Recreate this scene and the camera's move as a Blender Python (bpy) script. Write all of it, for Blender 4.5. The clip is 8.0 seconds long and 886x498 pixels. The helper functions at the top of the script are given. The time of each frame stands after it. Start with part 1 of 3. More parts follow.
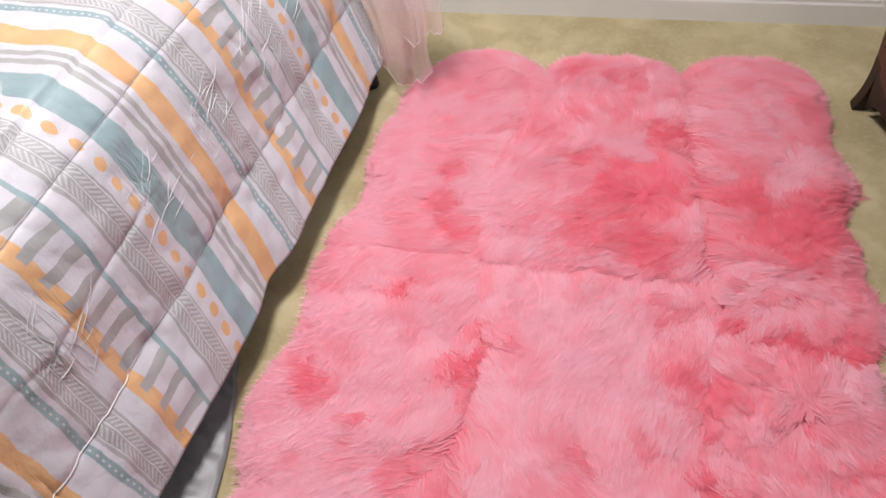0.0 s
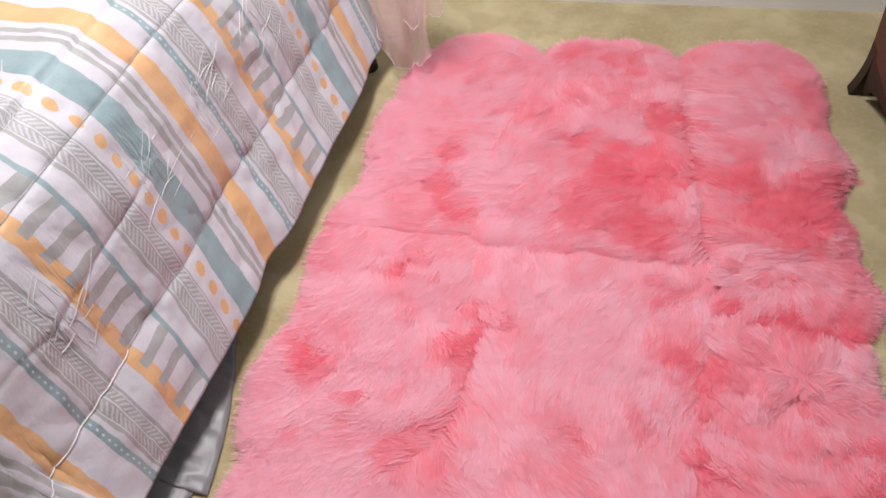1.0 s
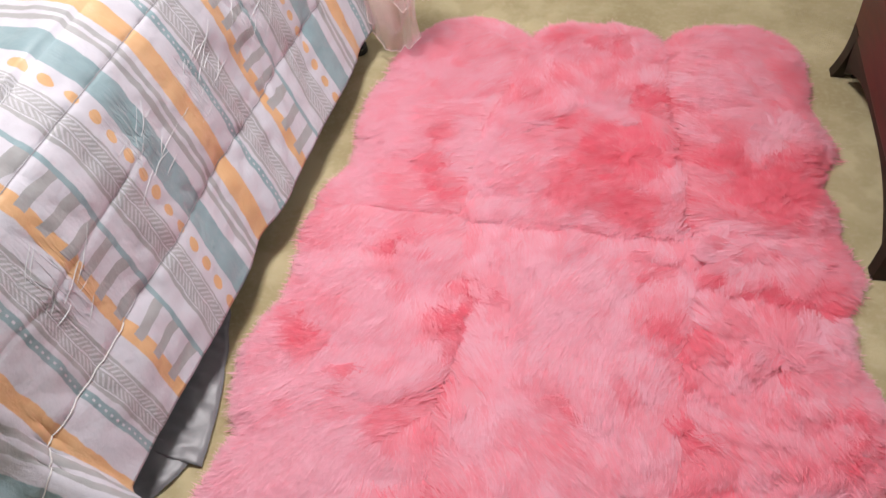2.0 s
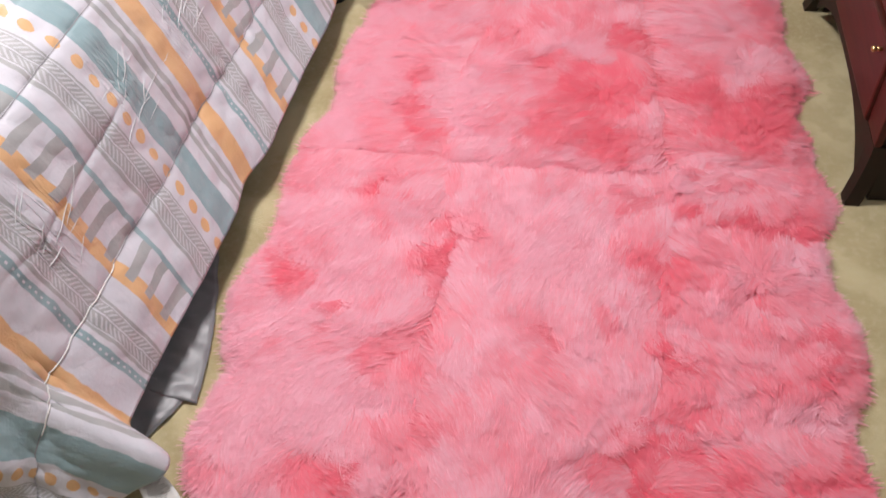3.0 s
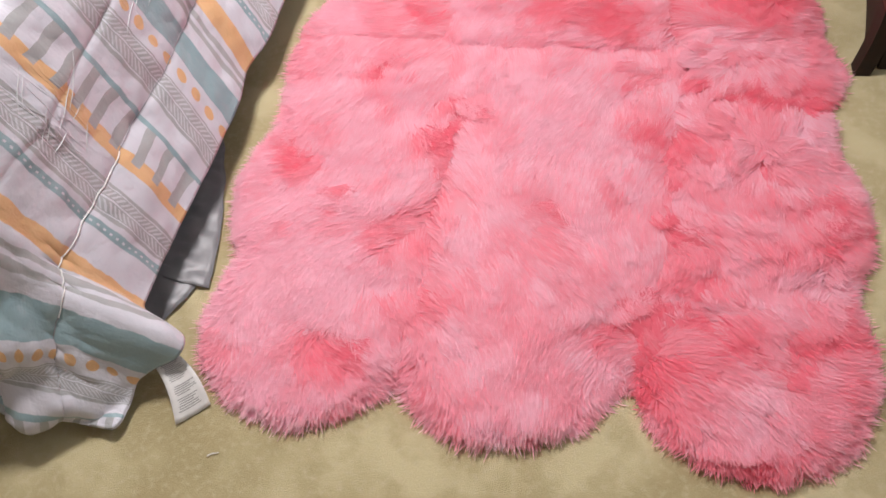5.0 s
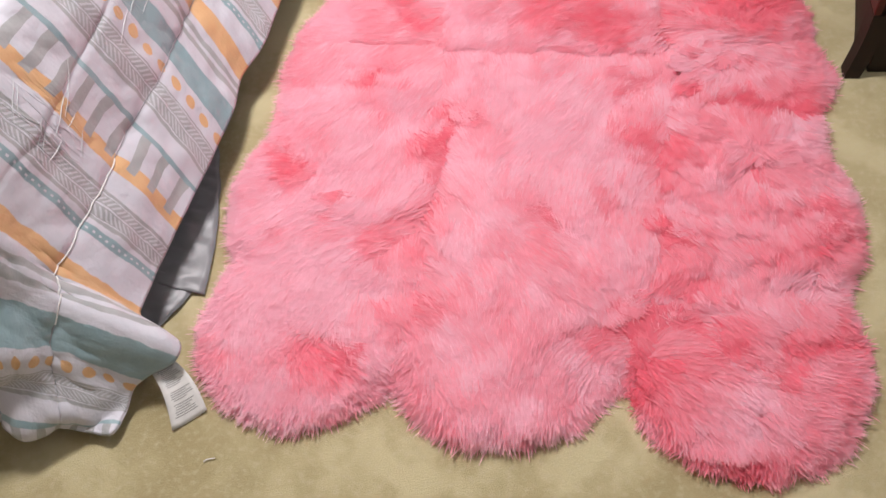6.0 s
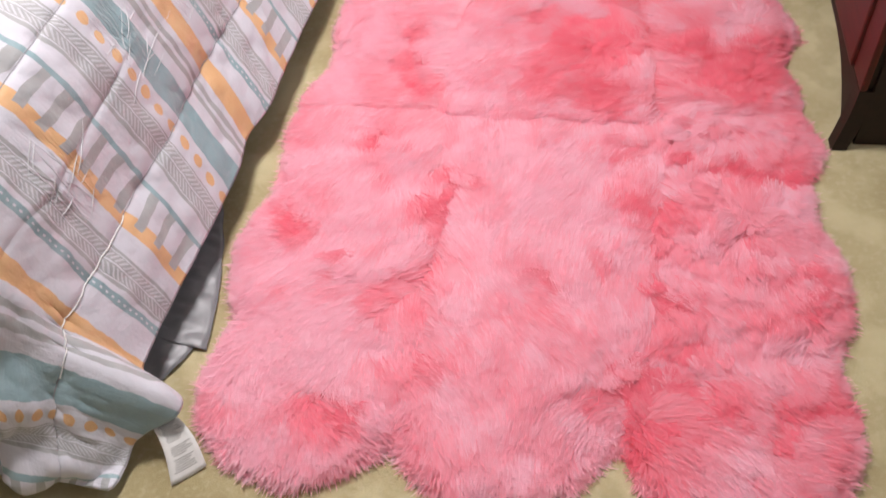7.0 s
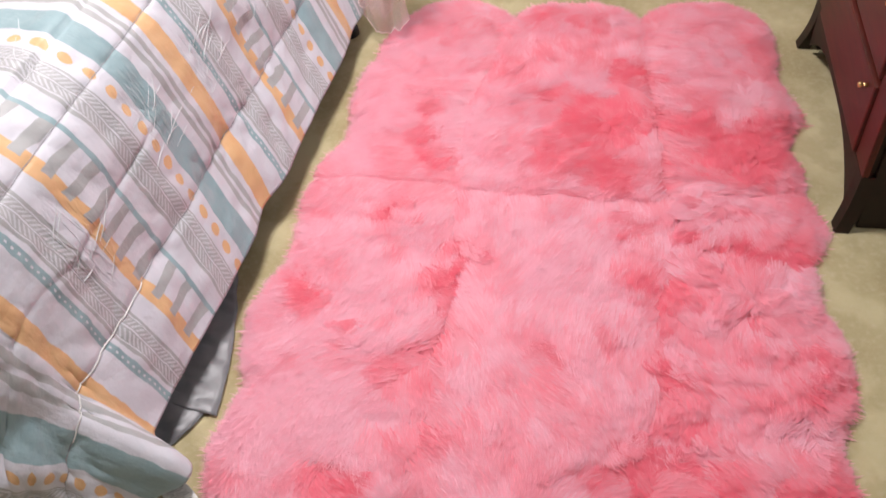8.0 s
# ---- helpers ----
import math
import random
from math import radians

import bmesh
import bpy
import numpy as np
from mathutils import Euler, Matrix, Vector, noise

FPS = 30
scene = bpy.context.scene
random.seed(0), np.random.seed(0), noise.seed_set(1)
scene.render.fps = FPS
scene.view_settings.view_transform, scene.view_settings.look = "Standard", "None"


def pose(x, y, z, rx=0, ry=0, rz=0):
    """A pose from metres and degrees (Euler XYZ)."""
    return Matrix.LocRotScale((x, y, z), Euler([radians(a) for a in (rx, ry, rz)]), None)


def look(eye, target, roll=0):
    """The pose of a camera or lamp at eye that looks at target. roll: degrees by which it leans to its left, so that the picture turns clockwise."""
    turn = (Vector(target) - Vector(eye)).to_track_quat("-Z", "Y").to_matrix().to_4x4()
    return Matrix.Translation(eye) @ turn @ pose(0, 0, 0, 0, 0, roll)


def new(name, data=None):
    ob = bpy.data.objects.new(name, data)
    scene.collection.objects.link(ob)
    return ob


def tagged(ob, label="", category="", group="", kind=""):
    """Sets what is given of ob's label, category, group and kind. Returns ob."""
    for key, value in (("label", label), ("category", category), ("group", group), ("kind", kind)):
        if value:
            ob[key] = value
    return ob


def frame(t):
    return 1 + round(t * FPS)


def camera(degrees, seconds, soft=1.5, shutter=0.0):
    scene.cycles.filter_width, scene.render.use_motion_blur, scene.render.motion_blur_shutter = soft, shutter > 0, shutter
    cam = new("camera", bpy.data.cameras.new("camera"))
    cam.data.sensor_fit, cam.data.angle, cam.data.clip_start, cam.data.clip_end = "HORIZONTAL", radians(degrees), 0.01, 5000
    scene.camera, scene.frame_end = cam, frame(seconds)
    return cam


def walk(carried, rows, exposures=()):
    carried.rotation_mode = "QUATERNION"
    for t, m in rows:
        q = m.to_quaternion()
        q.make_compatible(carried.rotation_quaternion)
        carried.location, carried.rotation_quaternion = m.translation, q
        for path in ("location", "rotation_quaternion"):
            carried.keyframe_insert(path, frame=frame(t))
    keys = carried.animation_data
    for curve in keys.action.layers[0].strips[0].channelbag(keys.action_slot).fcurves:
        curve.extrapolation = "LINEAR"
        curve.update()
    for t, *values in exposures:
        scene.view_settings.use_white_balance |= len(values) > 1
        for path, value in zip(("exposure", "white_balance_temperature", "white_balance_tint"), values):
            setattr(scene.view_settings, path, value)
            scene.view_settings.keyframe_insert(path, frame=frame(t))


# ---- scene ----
cam = camera(51.9, 8.0, soft=1.6, shutter=0.5)
PATH = [
    (0, (0.272, -0.515, 1.605), (-0.059, 0.819, 0.152), -5.8),
    (0.5, (0.275, -0.524, 1.601), (-0.064, 0.801, 0.142), -6.1),
    (1, (0.277, -0.541, 1.597), (-0.049, 0.78, 0.131), -5.5),
    (2.5, (0.289, -0.625, 1.596), (0.006, 0.673, 0.101), -5.1),
    (3, (0.299, -0.659, 1.588), (0.034, 0.599, 0.057), -5.8),
    (3.5, (0.298, -0.677, 1.585), (0.036, 0.543, 0.022), -6.5),
    (4, (0.305, -0.697, 1.572), (0.024, 0.476, -0.023), -8.2),
    (4.5, (0.314, -0.701, 1.564), (0.028, 0.439, -0.054), -8.5),
    (5, (0.324, -0.716, 1.548), (0.034, 0.389, -0.094), -9.6),
    (6.5, (0.331, -0.731, 1.563), (0.049, 0.418, -0.049), -9.3),
    (7, (0.308, -0.743, 1.595), (0.049, 0.476, 0.03), -6.9),
    (7.5, (0.299, -0.752, 1.618), (0.041, 0.52, 0.097), -5.6),
    (8, (0.304, -0.743, 1.652), (0.025, 0.568, 0.168), -5.5),
]
walk(cam, [(t, look(eye, target, roll)) for t, eye, target, roll in PATH],
     [(0.0, -0.06), (1.0, -0.05), (2.5, -0.02), (4.0, 0.06), (5.0, 0.10), (6.5, 0.15), (8.0, 0.11)])

# ---- light ----
world = bpy.data.worlds.new("world")
scene.world = world
world.use_nodes = True
wn = world.node_tree.nodes
sky = wn.new("ShaderNodeTexSky")
sky.sky_type, sky.sun_disc, sky.sun_elevation, sky.sun_rotation = "NISHITA", False, radians(40), radians(-60)
wn["Background"].inputs[1].default_value = 0.1
world.node_tree.links.new(sky.outputs[0], wn["Background"].inputs[0])


def area(name, m, sx, sy, watts, colour):
    lamp = bpy.data.lights.new(name, "AREA")
    lamp.shape, lamp.size, lamp.size_y, lamp.energy, lamp.color = "RECTANGLE", sx, sy, watts, colour
    ob = new(name, lamp)
    ob.matrix_world = m
    return ob


# added fill lamp for the comforter's side, no window is known there
area("side_fill_light", look((1.44, 0.6, 1.65), (-0.6, 0.6, 0.3)), 1.2, 1.1, 6.5, (0.80, 0.91, 1.0))
area("ceiling_light", pose(-0.50, 1.05, 2.68), 0.45, 0.45, 74, (1.0, 0.955, 0.965))
scene.view_settings.exposure = 0.0


# ---- node helpers ----
class Nodes:
    def __init__(self, name):
        self.mat = bpy.data.materials.new(name)
        self.mat.use_nodes = True
        self.tree = self.mat.node_tree
        self.bsdf = self.tree.nodes["Principled BSDF"]

    def put(self, socket, value):
        if isinstance(value, bpy.types.NodeSocket):
            self.tree.links.new(value, socket)
        else:
            socket.default_value = value

    def math(self, op, a, b=0.0, c=0.0):
        n = self.tree.nodes.new("ShaderNodeMath")
        n.operation = op
        for i, v in enumerate((a, b, c)):
            self.put(n.inputs[i], v)
        return n.outputs[0]

    def mix(self, fac, a, b):
        n = self.tree.nodes.new("ShaderNodeMix")
        n.data_type = "RGBA"
        self.put(n.inputs[0], fac)
        self.put(n.inputs[6], a if not isinstance(a, tuple) else (*a, 1))
        self.put(n.inputs[7], b if not isinstance(b, tuple) else (*b, 1))
        return n.outputs[2]

    def coord(self, which="Object"):
        return self.tree.nodes.new("ShaderNodeTexCoord").outputs[which]

    def attr(self, name, out="Fac"):
        n = self.tree.nodes.new("ShaderNodeAttribute")
        n.attribute_name = name
        return n.outputs[out]

    def noise(self, scale, detail=3.0, vec=None, rough=0.5):
        n = self.tree.nodes.new("ShaderNodeTexNoise")
        n.inputs["Scale"].default_value, n.inputs["Detail"].default_value, n.inputs["Roughness"].default_value = scale, detail, rough
        self.tree.links.new(vec or self.coord(), n.inputs["Vector"])
        return n.outputs[0]

    def ramp(self, value, lo, hi):
        n = self.tree.nodes.new("ShaderNodeMapRange")
        self.put(n.inputs[0], value)
        n.inputs[1].default_value, n.inputs[2].default_value = lo, hi
        return n.outputs[0]

    def bump(self, height, strength, distance):
        n = self.tree.nodes.new("ShaderNodeBump")
        n.inputs["Strength"].default_value, n.inputs["Distance"].default_value = strength, distance
        self.put(n.inputs["Height"], height)
        self.put(self.bsdf.inputs["Normal"], n.outputs[0])

    def set(self, colour, rough=0.7, **more):
        self.put(self.bsdf.inputs["Base Color"], (*colour, 1) if isinstance(colour, tuple) else colour)
        self.put(self.bsdf.inputs["Roughness"], rough)
        for key, v in more.items():
            self.put(self.bsdf.inputs[key.replace("_", " ")], v)
        return self.mat


def carpet_material():
    n = Nodes("carpet")
    big = n.ramp(n.noise(3.6, 4.0), 0.39, 0.62)
    brushed = n.ramp(n.noise(10.0, 3.0), 0.46, 0.58)
    fine = n.noise(420.0, 2.0)
    c = n.mix(big, (0.35, 0.285, 0.135), (0.57, 0.495, 0.285))
    c = n.mix(n.math("MULTIPLY", brushed, 0.5), c, (0.33, 0.26, 0.12))
    c = n.mix(n.math("MULTIPLY", n.ramp(n.noise(75.0, 3.0), 0.5, 0.75), 0.5), c, (0.56, 0.49, 0.325))
    c = n.mix(n.math("MULTIPLY", fine, 0.4), c, (0.56, 0.49, 0.32))
    n.bump(n.math("ADD", n.noise(520.0, 3.0), n.math("MULTIPLY", n.noise(90.0, 3.0), 0.6)), 0.8, 0.004)
    return n.set(c, 0.95, Specular_IOR_Level=0.1, Sheen_Weight=0.15)


def paint_material(name, colour, rough=0.5):
    n = Nodes(name)
    c = n.mix(n.ramp(n.noise(3.0, 4.0), 0.3, 0.7), colour, tuple(0.93 * v for v in colour))
    n.bump(n.noise(180.0, 2.0), 0.1, 0.002)
    return n.set(c, rough)


def wood_material(name, a, b, rough=0.3):
    n = Nodes(name)
    m = n.tree.nodes.new("ShaderNodeMapping")
    m.inputs["Scale"].default_value = (6.0, 1.0, 9.0)
    n.tree.links.new(n.coord(), m.inputs["Vector"])
    grain = n.ramp(n.noise(7.0, 6.0, m.outputs[0], 0.65), 0.3, 0.7)
    c = n.mix(grain, a, b)
    n.bump(grain, 0.08, 0.001)
    return n.set(c, rough, Specular_IOR_Level=0.3)


def plain(name, colour, rough=0.6, **more):
    n = Nodes(name)
    c = n.mix(n.ramp(n.noise(40.0, 4.0), 0.3, 0.7), colour, tuple(0.85 * v for v in colour))
    n.bump(n.noise(300.0, 2.0), 0.15, 0.001)
    return n.set(c, rough, **more)


def fur_material():
    n = Nodes("pink_faux_fur")
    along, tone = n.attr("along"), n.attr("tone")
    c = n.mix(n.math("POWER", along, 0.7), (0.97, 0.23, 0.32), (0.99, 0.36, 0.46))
    # tone lightens the hair: sheen and shade of the nap put into colour
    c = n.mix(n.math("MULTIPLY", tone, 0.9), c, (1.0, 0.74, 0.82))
    n.set(c, 0.5, Specular_IOR_Level=0.06)
    t = n.tree.nodes.new("ShaderNodeBsdfTranslucent")
    n.put(t.inputs[0], c)
    mx = n.tree.nodes.new("ShaderNodeMixShader")
    mx.inputs[0].default_value = 0.62
    n.tree.links.new(n.bsdf.outputs[0], mx.inputs[1])
    n.tree.links.new(t.outputs[0], mx.inputs[2])
    n.tree.links.new(mx.outputs[0], n.tree.nodes["Material Output"].inputs[0])
    return n.mat


PERIOD, FIRST = 0.703, 0.586     # repeat of the print along the bed, and a row of dots


# where the quilting is tacked down: across, along
TACKS = [(0.36, 0.28), (0.40, 0.63), (0.37, 0.87), (0.36, 1.16), (0.70, 0.5), (0.40, 1.40)]


def print_material():
    """Striped print: dots, teal bands, grey lines, orange bands, leaf bands and combs, across the comforter."""
    n = Nodes("printed_microfibre")
    sep = n.tree.nodes.new("ShaderNodeSeparateXYZ")
    n.tree.links.new(n.coord("UV"), sep.inputs[0])
    u, v = sep.outputs[0], sep.outputs[1]
    uv = n.coord("UV")
    wob = n.math("MULTIPLY", n.math("SUBTRACT", n.noise(28.0, 3.0, uv), 0.5), 0.010)
    p = n.math("MODULO", n.math("ADD", n.math("ADD", v, wob), 10 * PERIOD + 0.03 - FIRST), PERIOD)

    def above(x, a):
        return n.ramp(x, a - 0.0008, a + 0.0008)

    def band(a, b, x=None):
        return n.math("MULTIPLY", above(x or p, a + 0.03), n.math("SUBTRACT", 1.0, above(x or p, b + 0.03)))

    ink = n.ramp(n.noise(16.0, 5.0, uv, 0.6), 0.2, 0.8)
    white = n.mix(ink, (0.585, 0.57, 0.62), (0.53, 0.515, 0.565))
    teal = n.mix(ink, (0.21, 0.305, 0.33), (0.29, 0.385, 0.41))
    orange = n.mix(ink, (0.62, 0.34, 0.155), (0.67, 0.42, 0.23))
    grey = n.mix(ink, (0.31, 0.31, 0.31), (0.39, 0.385, 0.39))
    c = white

    def lay(mask, colour):
        nonlocal c
        c = n.mix(mask, c, colour)

    lay(band(0.029, 0.097), teal)
    lay(band(0.128, 0.143), grey)
    lay(band(0.153, 0.167), grey)
    lay(band(0.186, 0.237), orange)
    # teal line with white flecks
    lay(band(0.287, 0.306), teal)
    fu = n.math("MODULO", n.math("ADD", u, 10.0), 0.016)
    fleck = n.math("MULTIPLY", band(0.2945, 0.2985), n.math("LESS_THAN", fu, 0.006))
    lay(fleck, white)
    lay(band(0.430, 0.467), orange)
    # comb of grey bars
    lean = n.math("ADD", n.math("ADD", u, 10.0), n.math("ADD", n.math("MULTIPLY", p, 0.12), n.math("MULTIPLY", n.math("SUBTRACT", n.noise(9.0, 2.0, uv), 0.5), 0.03)))
    bar = n.math("LESS_THAN", n.math("MODULO", lean, 0.057), 0.023)
    lay(n.math("MULTIPLY", bar, band(0.448, 0.551)), grey)
    lay(band(0.547, 0.560), teal)
    # leaf bands: two hatched halves that lean to one spine
    for a, b in ((0.317, 0.384), (0.602, 0.678)):
        mid, w = (a + b) / 2, (b - a) / 2
        off = n.math("SUBTRACT", p, mid + 0.03)
        far = n.math("ABSOLUTE", off)
        lay(band(a, b), grey)
        hatch = n.math("MODULO", n.math("ADD", n.math("ADD", u, 10.0), n.math("MULTIPLY", far, 0.9)), 0.0115)
        stroke = n.math("MULTIPLY", n.math("LESS_THAN", hatch, 0.0050), n.math("MULTIPLY", n.math("LESS_THAN", far, w * 0.62), n.math("GREATER_THAN", far, w * 0.12)))
        lay(n.math("MULTIPLY", stroke, 0.72), white)
        lay(n.math("LESS_THAN", far, 0.0016), white)
        lay(n.math("MULTIPLY", n.math("LESS_THAN", far, w * 0.76), n.math("GREATER_THAN", far, w * 0.68)), white)
    # dots
    du = n.math("SUBTRACT", n.math("MODULO", n.math("ADD", u, 10.0), 0.048), 0.024)
    dp = n.math("MULTIPLY", n.math("SUBTRACT", p, 0.03), 1.12)
    rr = n.math("ADD", n.math("SQRT", n.math("ADD", n.math("MULTIPLY", du, du), n.math("MULTIPLY", dp, dp))), wob)
    lay(n.math("LESS_THAN", rr, 0.0145), orange)
    def stretched(su, sv, detail):
        m = n.tree.nodes.new("ShaderNodeMapping")
        m.inputs["Scale"].default_value = (su, sv, 1.0)
        m.inputs["Rotation"].default_value = (0, 0, 0.25)
        n.tree.links.new(uv, m.inputs["Vector"])
        return n.noise(1.0, detail, m.outputs[0])

    fine = n.ramp(n.math("ABSOLUTE", n.math("SUBTRACT", stretched(9.0, 62.0, 2.0), 0.5)), 0.07, 0.0)
    wide = n.ramp(n.math("ABSOLUTE", n.math("SUBTRACT", stretched(6.0, 22.0, 3.0), 0.5)), 0.10, 0.0)
    where = n.math("MULTIPLY", n.ramp(n.noise(6.0, 2.0, uv), 0.46, 0.64), 0.15)
    for tu, tv in TACKS:
        a, b = n.math("SUBTRACT", u, tu), n.math("SUBTRACT", v, tv)
        d = n.math("SQRT", n.math("ADD", n.math("MULTIPLY", n.math("MULTIPLY", a, a), 0.5), n.math("MULTIPLY", b, b)))
        where = n.math("MAXIMUM", where, n.math("MULTIPLY", n.ramp(d, 0.085, 0.02), 1.5))
    crease = n.math("ADD", n.math("MULTIPLY", fine, n.math("MULTIPLY", where, 0.35)), n.math("MULTIPLY", wide, 0.06))
    crease = n.math("ADD", crease, n.math("ADD", n.math("MULTIPLY", n.noise(34.0, 4.0, uv, 0.55), 0.7), n.math("MULTIPLY", n.noise(900.0, 1.0, uv), 0.05)))
    n.bump(crease, 0.75, 0.006)
    return n.set(c, 0.42, Specular_IOR_Level=0.45, Sheen_Weight=0.2)


CARPET = carpet_material()
WALL = paint_material("wall_paint", (0.60, 0.58, 0.55), 0.8)
TRIM = paint_material("white_trim_paint", (0.83, 0.83, 0.82), 0.35)
CEIL = paint_material("ceiling_paint", (0.8, 0.8, 0.78), 0.9)
MAHOGANY = wood_material("mahogany", (0.085, 0.012, 0.007), (0.040, 0.008, 0.005), 0.45)
DARK_WOOD = wood_material("dark_stained_wood", (0.010, 0.005, 0.003), (0.022, 0.009, 0.005), 0.55)
BRASS = plain("brass", (0.65, 0.45, 0.2), 0.3, Metallic=1.0)
BLACK = plain("black_steel", (0.012, 0.012, 0.013), 0.5)
TICKING = plain("mattress_ticking", (0.55, 0.55, 0.53), 0.85)
FUR = fur_material()
PRINT = print_material()
GREY_SATIN = plain("grey_satin", (0.20, 0.195, 0.205), 0.42, Sheen_Weight=0.3)
LABEL = plain("white_label_cloth", (0.75, 0.73, 0.71), 0.6)
SHADE_THREAD = plain("shade_grey_thread", (0.30, 0.28, 0.30), 0.6)
PRINT_PLAIN = plain("white_microfibre", (0.70, 0.67, 0.71), 0.55)
CREASE_GLINT = plain("painted_crease_glint", (0.66, 0.655, 0.67), 0.28)
TULLE_HEM = plain("pink_hem", (0.80, 0.68, 0.67), 0.6)


def tulle_material():
    n = Nodes("pink_tulle")
    c = n.mix(n.noise(60.0, 3.0), (0.78, 0.60, 0.585), (0.84, 0.68, 0.66))
    n.set(c, 0.7, Sheen_Weight=0.3)
    t = n.tree.nodes.new("ShaderNodeBsdfTransparent")
    mx = n.tree.nodes.new("ShaderNodeMixShader")
    n.put(mx.inputs[0], n.ramp(n.noise(700.0, 1.0), 0.12, 1.0))
    n.tree.links.new(t.outputs[0], mx.inputs[1])
    n.tree.links.new(n.bsdf.outputs[0], mx.inputs[2])
    n.tree.links.new(mx.outputs[0], n.tree.nodes["Material Output"].inputs[0])
    return n.mat


TULLE = tulle_material()
INK = plain("grey_ink", (0.30, 0.29, 0.28), 0.8)


# ---- mesh helpers ----
def part(name, bm, material, parent=None, label="", smooth=False):
    me = bpy.data.meshes.new(name)
    bm.to_mesh(me)
    bm.free()
    me.materials.append(material)
    if smooth:
        me.shade_smooth()
    ob = new(name, me)
    ob.parent = parent
    return tagged(ob, label)


def thing(name, label, category, m=None, group="", kind=""):
    ob = tagged(new(name), label, category, group, kind)
    ob.matrix_world = m or Matrix()
    return ob


def box(x0, y0, z0, x1, y1, z1, bevel=0.0, bm=None):
    own = bmesh.new()
    bmesh.ops.create_cube(own, size=1.0, matrix=Matrix.LocRotScale(((x0 + x1) / 2, (y0 + y1) / 2, (z0 + z1) / 2), None, (x1 - x0, y1 - y0, z1 - z0)))
    if bevel:
        bmesh.ops.bevel(own, geom=own.edges[:], offset=bevel, segments=2, affect="EDGES", profile=0.6)
    if bm is None:
        return own
    me = bpy.data.meshes.new("piece")
    own.to_mesh(me)
    own.free()
    bm.from_mesh(me)
    bpy.data.meshes.remove(me)
    return bm


def grid_mesh(name, P, material, uv=None, keep=None, smooth=True):
    """A sheet from an array (rows, columns, 3); keep: which quads stay."""
    r, c = P.shape[:2]
    me = bpy.data.meshes.new(name)
    i, j = np.meshgrid(np.arange(r - 1), np.arange(c - 1), indexing="ij")
    a = (i * c + j).ravel()
    quads = np.stack([a, a + 1, a + c + 1, a + c], 1)
    if keep is not None:
        quads = quads[keep.ravel()]
    me.from_pydata(P.reshape(-1, 3).tolist(), [], quads.tolist())
    if uv is not None:
        layer = me.uv_layers.new(name="UVMap")
        flat = uv.reshape(-1, 2)[quads.ravel()]
        layer.uv.foreach_set("vector", flat.astype(np.float32).ravel())
    me.materials.append(material)
    if smooth:
        me.shade_smooth()
    return me


def smooth_noise(X, Y, scale, seed):
    """Smooth noise over arrays, about -1 to 1."""
    rng = np.random.default_rng(seed)
    T = rng.uniform(-1, 1, (64, 64))
    x, y = np.asarray(X) * scale + 900.3, np.asarray(Y) * scale + 900.7
    i, j = np.floor(x).astype(int), np.floor(y).astype(int)
    fx, fy = x - i, y - j
    fx, fy = fx * fx * (3 - 2 * fx), fy * fy * (3 - 2 * fy)
    a, b = T[i % 64, j % 64], T[(i + 1) % 64, j % 64]
    c, d = T[i % 64, (j + 1) % 64], T[(i + 1) % 64, (j + 1) % 64]
    return (a * (1 - fx) + b * fx) * (1 - fy) + (c * (1 - fx) + d * fx) * fy


def tube(name, pts, radius, material, parent=None, label=""):
    """A cord along points."""
    bm = bmesh.new()
    prev = None
    for k, p in enumerate(pts):
        a, b = Vector(pts[max(k - 1, 0)]), Vector(pts[min(k + 1, len(pts) - 1)])
        d = (b - a).normalized()
        u = d.orthogonal().normalized() if abs(d.z) > 0.95 else d.cross(Vector((0, 0, 1))).normalized()
        v = d.cross(u)
        ring = [bm.verts.new(Vector(p) + radius * (math.cos(t) * u + math.sin(t) * v)) for t in (0, 1.05, 2.09, 3.14, 4.19, 5.24)]
        if prev:
            for m in range(6):
                bm.faces.new((prev[m], prev[(m + 1) % 6], ring[(m + 1) % 6], ring[m]))
        prev = ring
    return part(name, bm, material, parent, label, True)


# ---- the room ----
X0, X1, Y0, Y1, TOP = -2.6, 1.46, -2.3, 2.005, 2.75
tagged(part("floor", box(X0, Y0, -0.1, X1, Y1, 0.0), CARPET), "beige cut-pile carpet, brushed into lighter and darker patches", "floor", kind="structure")
tagged(part("wall_north", box(X0, Y1, 0, X1, Y1 + 0.12, TOP), WALL), "plain off-white painted wall", "wall", kind="structure")
tagged(part("wall_south", box(X0, Y0 - 0.12, 0, X1, Y0, TOP), WALL), "plain off-white painted wall", "wall", kind="structure")
tagged(part("wall_west", box(X0 - 0.12, Y0, 0, X0, Y1, TOP), WALL), "plain off-white painted wall", "wall", kind="structure")
# opening added behind the fill lamp, in a wall out of view
bm = box(X1, Y0, 0, X1 + 0.12, 0.0, TOP)
box(X1, 1.2, 0, X1 + 0.12, Y1, TOP, bm=bm)
box(X1, 0.0, 0, X1 + 0.12, 1.2, 1.05, bm=bm)
box(X1, 0.0, 2.25, X1 + 0.12, 1.2, TOP, bm=bm)
tagged(part("wall_east", bm, WALL), "plain off-white painted wall with an added opening behind the fill lamp", "wall", kind="structure")
tagged(part("ceiling", box(X0, Y0, TOP, X1, Y1, TOP + 0.1), CEIL), "plain white ceiling", "ceiling", kind="structure")


